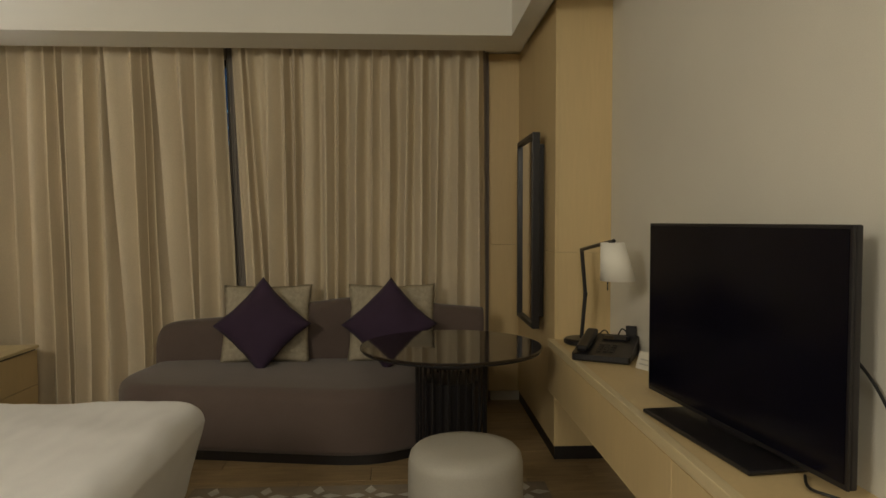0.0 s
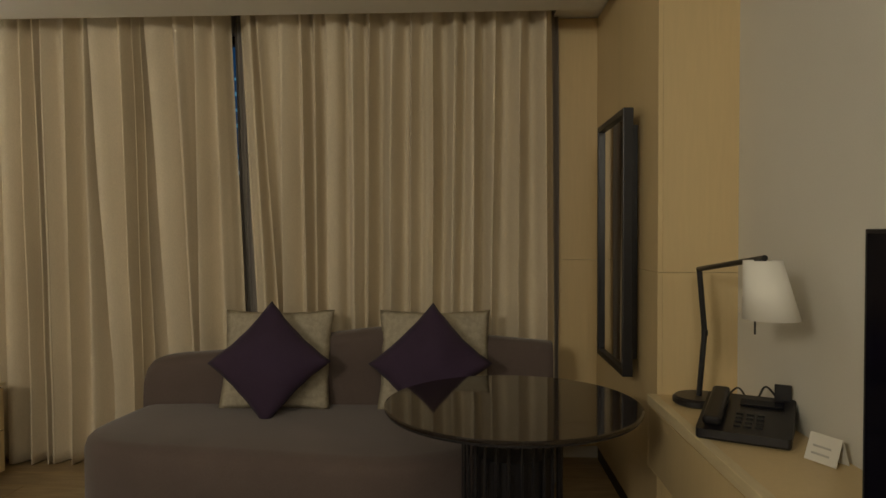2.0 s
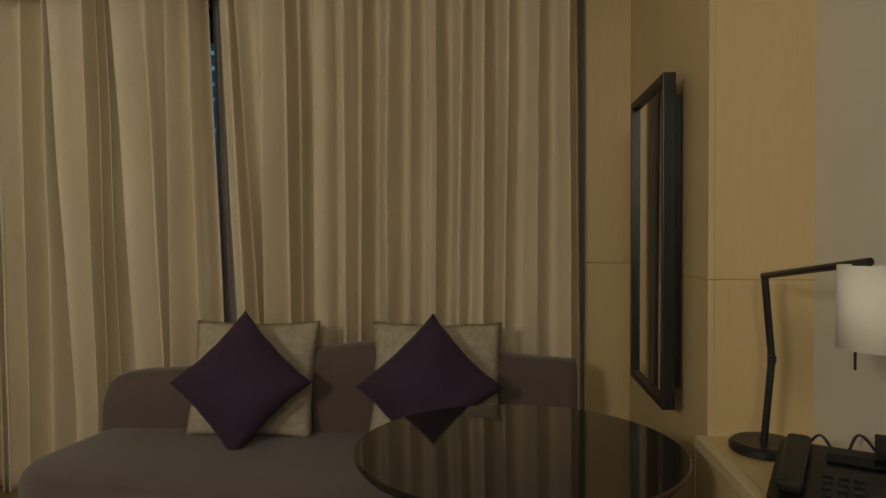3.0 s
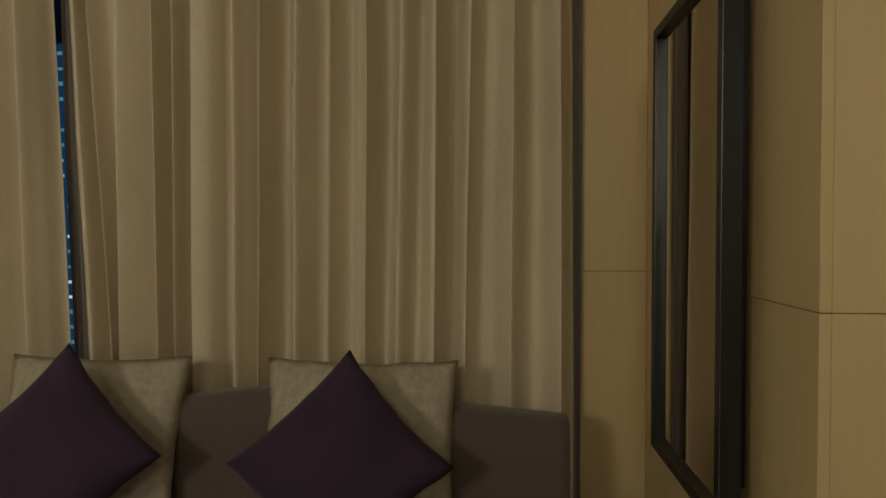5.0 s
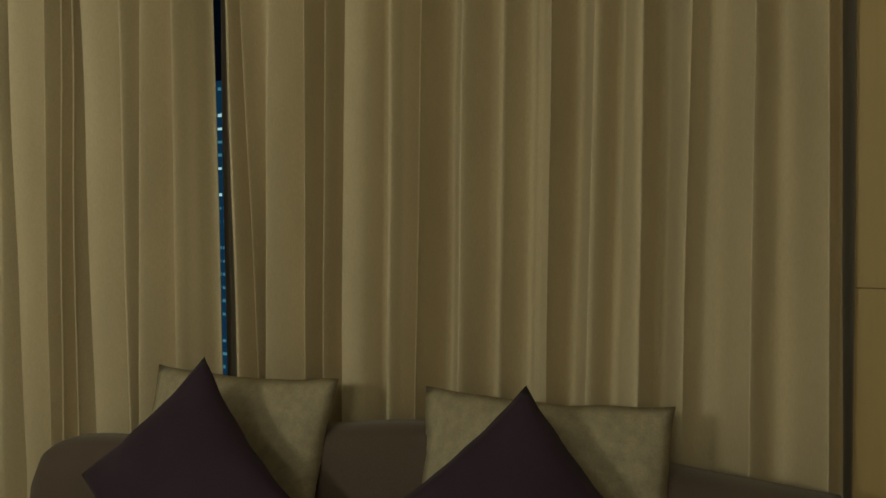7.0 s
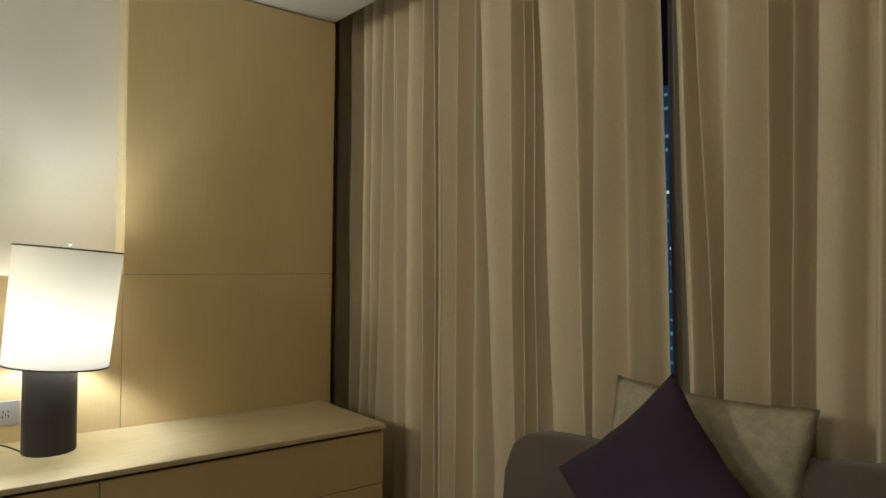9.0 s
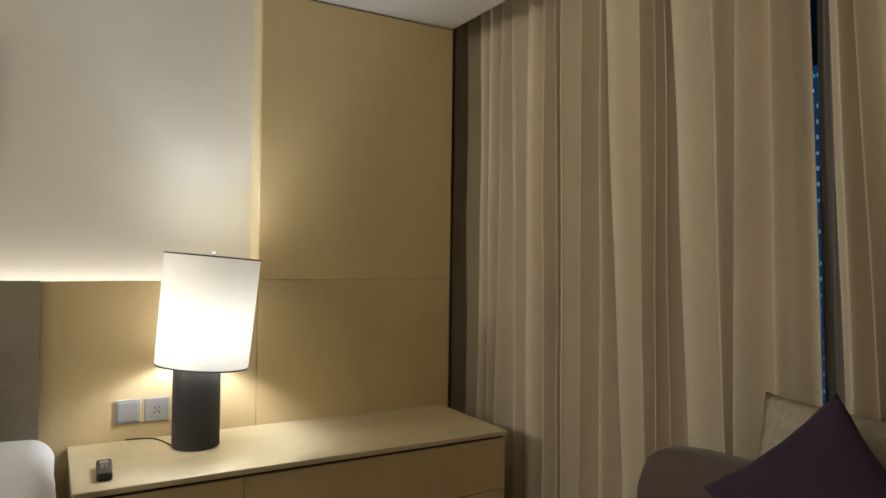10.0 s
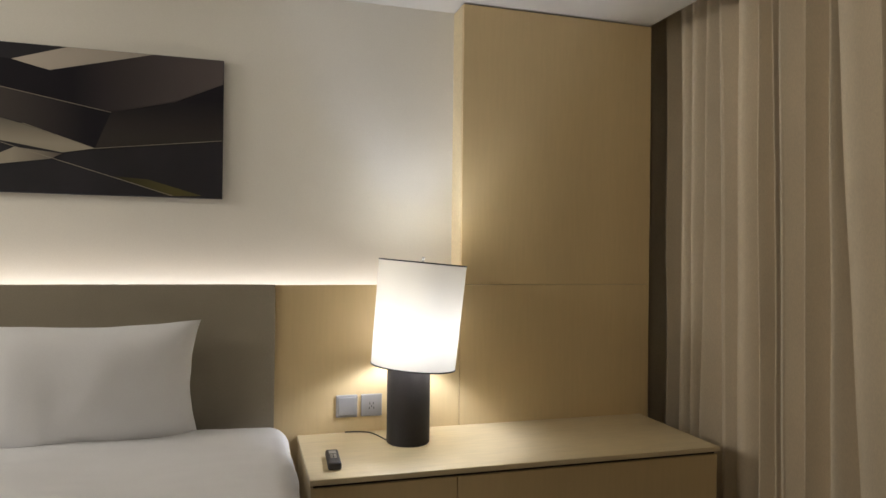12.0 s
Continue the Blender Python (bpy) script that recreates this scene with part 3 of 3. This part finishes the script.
build_bedside_lamp()
for y, kind in ((3.447, "switch"), (3.559, "socket")):
    w = thing("wall_" + kind, 0.0, y, 0.67, "square silver-grey wall " + kind + " above the cabinet", kind)
    part("plate", box(0.0, 0.010, -0.048, 0.048, -0.05, 0.05, 0.004), PLASTIC, w)
    if kind == "switch":
        part("rocker", box(0.010, 0.014, -0.038, 0.038, -0.04, 0.04, 0.002), PLASTIC, w)
    else:
        for dy, dz, sy, sz in ((-0.008, 0.008, 0.0018, 0.005), (0.008, 0.008, 0.0018, 0.005), (-0.010, -0.012, 0.0018, 0.005), (0.010, -0.012, 0.0018, 0.005), (0.0, -0.004, 0.0018, 0.004)):
            part("slot", box(0.010, 0.0108, dy - sy, dy + sy, dz - sz, dz + sz), BLACK, w)
rem = thing("remote_control", 0.43, 3.335, 0.553, "small dark remote control lying on the cabinet", "remote", rz=86)
bm = box(-0.09, 0.09, -0.025, 0.025, 0, 0.028, 0.008, 3)
part("body", bm, MATTE_BLACK, rem)
part("display", box(0.03, 0.065, -0.014, 0.014, 0.0275, 0.0295), GREY, rem, "grey display window")
for i in range(3):
    for k in range(2):
        part("key", box(-0.03 + i * 0.018, -0.02 + i * 0.018, -0.012 + k * 0.014, -0.002 + k * 0.014, 0.0275, 0.030), GREY, rem)
rem.matrix_world = pose(0.43, 3.335, 0.553, 0, 0, 177)


def soft_block(x0, x1, y0, y1, z0, z1, r, n, amp, seed, tuck=0.0):
    """A padded block with rounded edges and a slightly uneven skin."""
    bm = bmesh.new()
    bmesh.ops.create_cube(bm, size=2)
    bmesh.ops.subdivide_edges(bm, edges=bm.edges[:], cuts=n, use_grid_fill=True)
    c, h = Vector(((x0 + x1) / 2, (y0 + y1) / 2, (z0 + z1) / 2)), Vector(((x1 - x0) / 2, (y1 - y0) / 2, (z1 - z0) / 2))
    for v in bm.verts:
        p = Vector((v.co.x * h.x, v.co.y * h.y, v.co.z * h.z))
        q = Vector((max(-h.x + r, min(h.x - r, p.x)), max(-h.y + r, min(h.y - r, p.y)), max(-h.z + r, min(h.z - r, p.z))))
        d = p - q
        if d.length > 1e-6:
            p = q + d.normalized() * r
        w = c + p
        k = noise.noise(Vector((w.x * 3 + seed, w.y * 3, w.z * 3))) + 0.5 * noise.noise(Vector((w.x * 9, w.y * 4 + seed, w.z * 9))) + 0.3 * noise.noise(Vector((w.x * 24, w.y * 8 + seed, w.z * 12)))
        w.x -= tuck * max(0.0, z1 - r - w.z)
        v.co = w + (d.normalized() if d.length > 1e-6 else Vector((0, 0, 1))) * amp * k
    return bm


bed = thing("bed", 1.1, 2.2, 0, "large bed made up with a smooth white duvet", "bed")
part("base", box(-1.08, 1.00, -0.93, 0.93, 0.03, 0.30, 0.01), HEADBOARD, bed)
part("mattress", soft_block(-1.06, 1.06, -0.96, 0.96, 0.29, 0.56, 0.05, 10, 0.002, 2), LINEN, bed, smooth=True)
part("duvet", soft_block(-1.0, 1.165, -0.985, 0.985, 0.18, 0.645, 0.085, 100, 0.012, 5, 0.28), LINEN, bed, "smooth white duvet hanging over the sides", smooth=True)
part("headboard", soft_block(-1.098, -1.065, -0.93, 0.93, 0.3, 1.217, 0.006, 12, 0.0, 1), HEADBOARD, bed, "taupe upholstered headboard panel")
for y, x, tag in ((2.42, 0.20, "large white pillow leaning against the headboard"), (2.40, 0.075, "white pillow standing behind another pillow")):
    ob = tagged(part("pillow", pillow(0.84, 0.53, 0.25 if x > 0.1 else 0.10, pinch=0.09, seed=y), LINEN, smooth=True), tag, "pillow", "bed pillows")
    ob.matrix_world = pose(x + 0.01, y, 0.838 if x > 0.1 else 0.80, 0, 0, 90) @ pose(0, 0, 0, 14 if x > 0.1 else 3, 0, 0)


# ---- picture over the bed ----
art = thing("canvas_picture", LEFT, 2.2, 1.9, "dark abstract canvas with folded black and taupe bands", "picture")
part("canvas", box(0.0, 0.030, -0.70, 0.70, -0.31, 0.305, 0.002), ART_DARK, art)
PALE, TAUPE, MID, DARK = (0.50, 0.44, 0.36), (0.34, 0.30, 0.23), (0.065, 0.052, 0.05), (0.012, 0.010, 0.014)
bands = [
    (((-0.131, 0.235), (0.075, 0.303), (0.411, 0.303), (0.013, 0.202)), PALE, (0.36, 0.32, 0.27), 1, -0.1, 0.4),
    (((-0.247, 0.245), (-0.127, 0.236), (0.013, 0.2), (0.411, 0.303), (0.698, 0.303), (0.698, 0.198), (0.5, 0.105), (0.246, 0.042), (-0.245, 0.137)), DARK, (0.11, 0.09, 0.085), 1, 0.1, 0.70),
    (((-0.245, 0.135), (0.246, 0.04), (0.187, -0.115), (-0.082, -0.025), (-0.244, 0.016)), (0.06, 0.05, 0.045), DARK, 1, -0.15, 0.15),
    (((0.246, 0.04), (0.5, 0.103), (0.698, 0.196), (0.698, -0.053), (0.187, -0.115)), DARK, (0.04, 0.034, 0.03), 2, 0.12, -0.06),
    (((-0.244, 0.014), (-0.082, -0.028), (0.187, -0.115), (0.064, -0.138), (-0.242, -0.086)), (0.05, 0.042, 0.036), TAUPE, 2, 0.03, -0.10),
    (((-0.241, -0.166), (-0.162, -0.151), (-0.112, -0.125), (0.064, -0.143), (0.019, -0.167), (-0.24, -0.208)), TAUPE, MID, 1, -0.12, 0.10),
    (((0.258, -0.229), (0.396, -0.237), (0.615, -0.3), (0.483, -0.305)), (0.02, 0.018, 0.012), (0.10, 0.085, 0.03), 1, 0.2, 0.5),
]
for i, (pts, a, c, ax, lo, hi) in enumerate(bands):
    bm = bmesh.new()
    lo_f = [bm.verts.new((0.0302, y, z)) for y, z in pts]
    hi_f = [bm.verts.new((0.0325 + 0.0004 * i, y, z)) for y, z in pts]
    bm.faces.new(lo_f)
    bm.faces.new(hi_f)
    for k in range(len(pts)):
        bm.faces.new((lo_f[k], lo_f[(k + 1) % len(pts)], hi_f[(k + 1) % len(pts)], hi_f[k]))
    part("painted_band", bm, art_fade("art_band", a, c, ax, lo, hi), art)
for pts in (((-0.245, 0.135), (0.246, 0.042)), ((-0.242, -0.086), (-0.162, -0.107), (0.494, -0.304)), ((-0.082, -0.025), (0.187, -0.115)), ((0.187, -0.115), (0.698, -0.053))):
    part("painted_line", tube([(0.0345, y, z) for y, z in pts], 0.0014, 6), HEADBOARD, art, "fine pale line")

# ---- ceiling fixtures added out of view for the fill lights ----
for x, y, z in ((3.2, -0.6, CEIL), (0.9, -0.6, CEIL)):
    d = thing("downlight", x, y, z, "small round ceiling fixture added for unseen fill light", "downlight", "downlights")
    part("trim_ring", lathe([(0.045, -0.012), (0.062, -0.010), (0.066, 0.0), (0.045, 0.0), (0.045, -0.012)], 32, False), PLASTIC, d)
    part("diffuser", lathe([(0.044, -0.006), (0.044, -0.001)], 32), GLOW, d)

# ---- floor boards and rug ----
k = 0
board = {}
for r in range(34):
    y = 5.45 - r * 0.2
    if y < SOUTH:
        break
    off = (r * 0.37) % 1.2
    x = -0.15 - off
    while x < 4.22:
        x0, x1 = max(x, -0.6), min(x + 1.2, 4.22)
        if x1 - x0 > 0.05:
            key = round(x1 - x0, 3)
            if key not in board:
                board[key] = mesh_of(box(0, key - 0.003, 0, 0.197, 0, 0.012, 0.0012, 1), "board", FLOOR)
            ob = new("board", board[key])
            ob.parent = floor
            ob.location = (x0, y, 0.0)
        x += 1.2
rug = thing("rug", 2.6, 2.3, 0.012, "brown rug with pale petal pattern", "rug")
part("rug_field", box(-0.6, 1.2, -2.6, 1.47, 0.0, 0.008, 0.002, 1), RUG, rug)
bm = bmesh.new()
for i in range(7):
    for j in range(9):
        cx, cy = -0.48 + i * 0.26, 1.33 - j * 0.30
        for a in range(0, 360, 90):
            c, s = math.cos(radians(a)), math.sin(radians(a))
            pts = [(0.02, 0.0), (0.06, 0.030), (0.125, 0.0), (0.06, -0.030)]
            bm.faces.new([bm.verts.new((cx + px * c - py * s, cy + px * s + py * c, 0.0125)) for px, py in pts])
tagged(part("petals", bm, PETAL, rug, "pale petal motif"), kind="stuff")
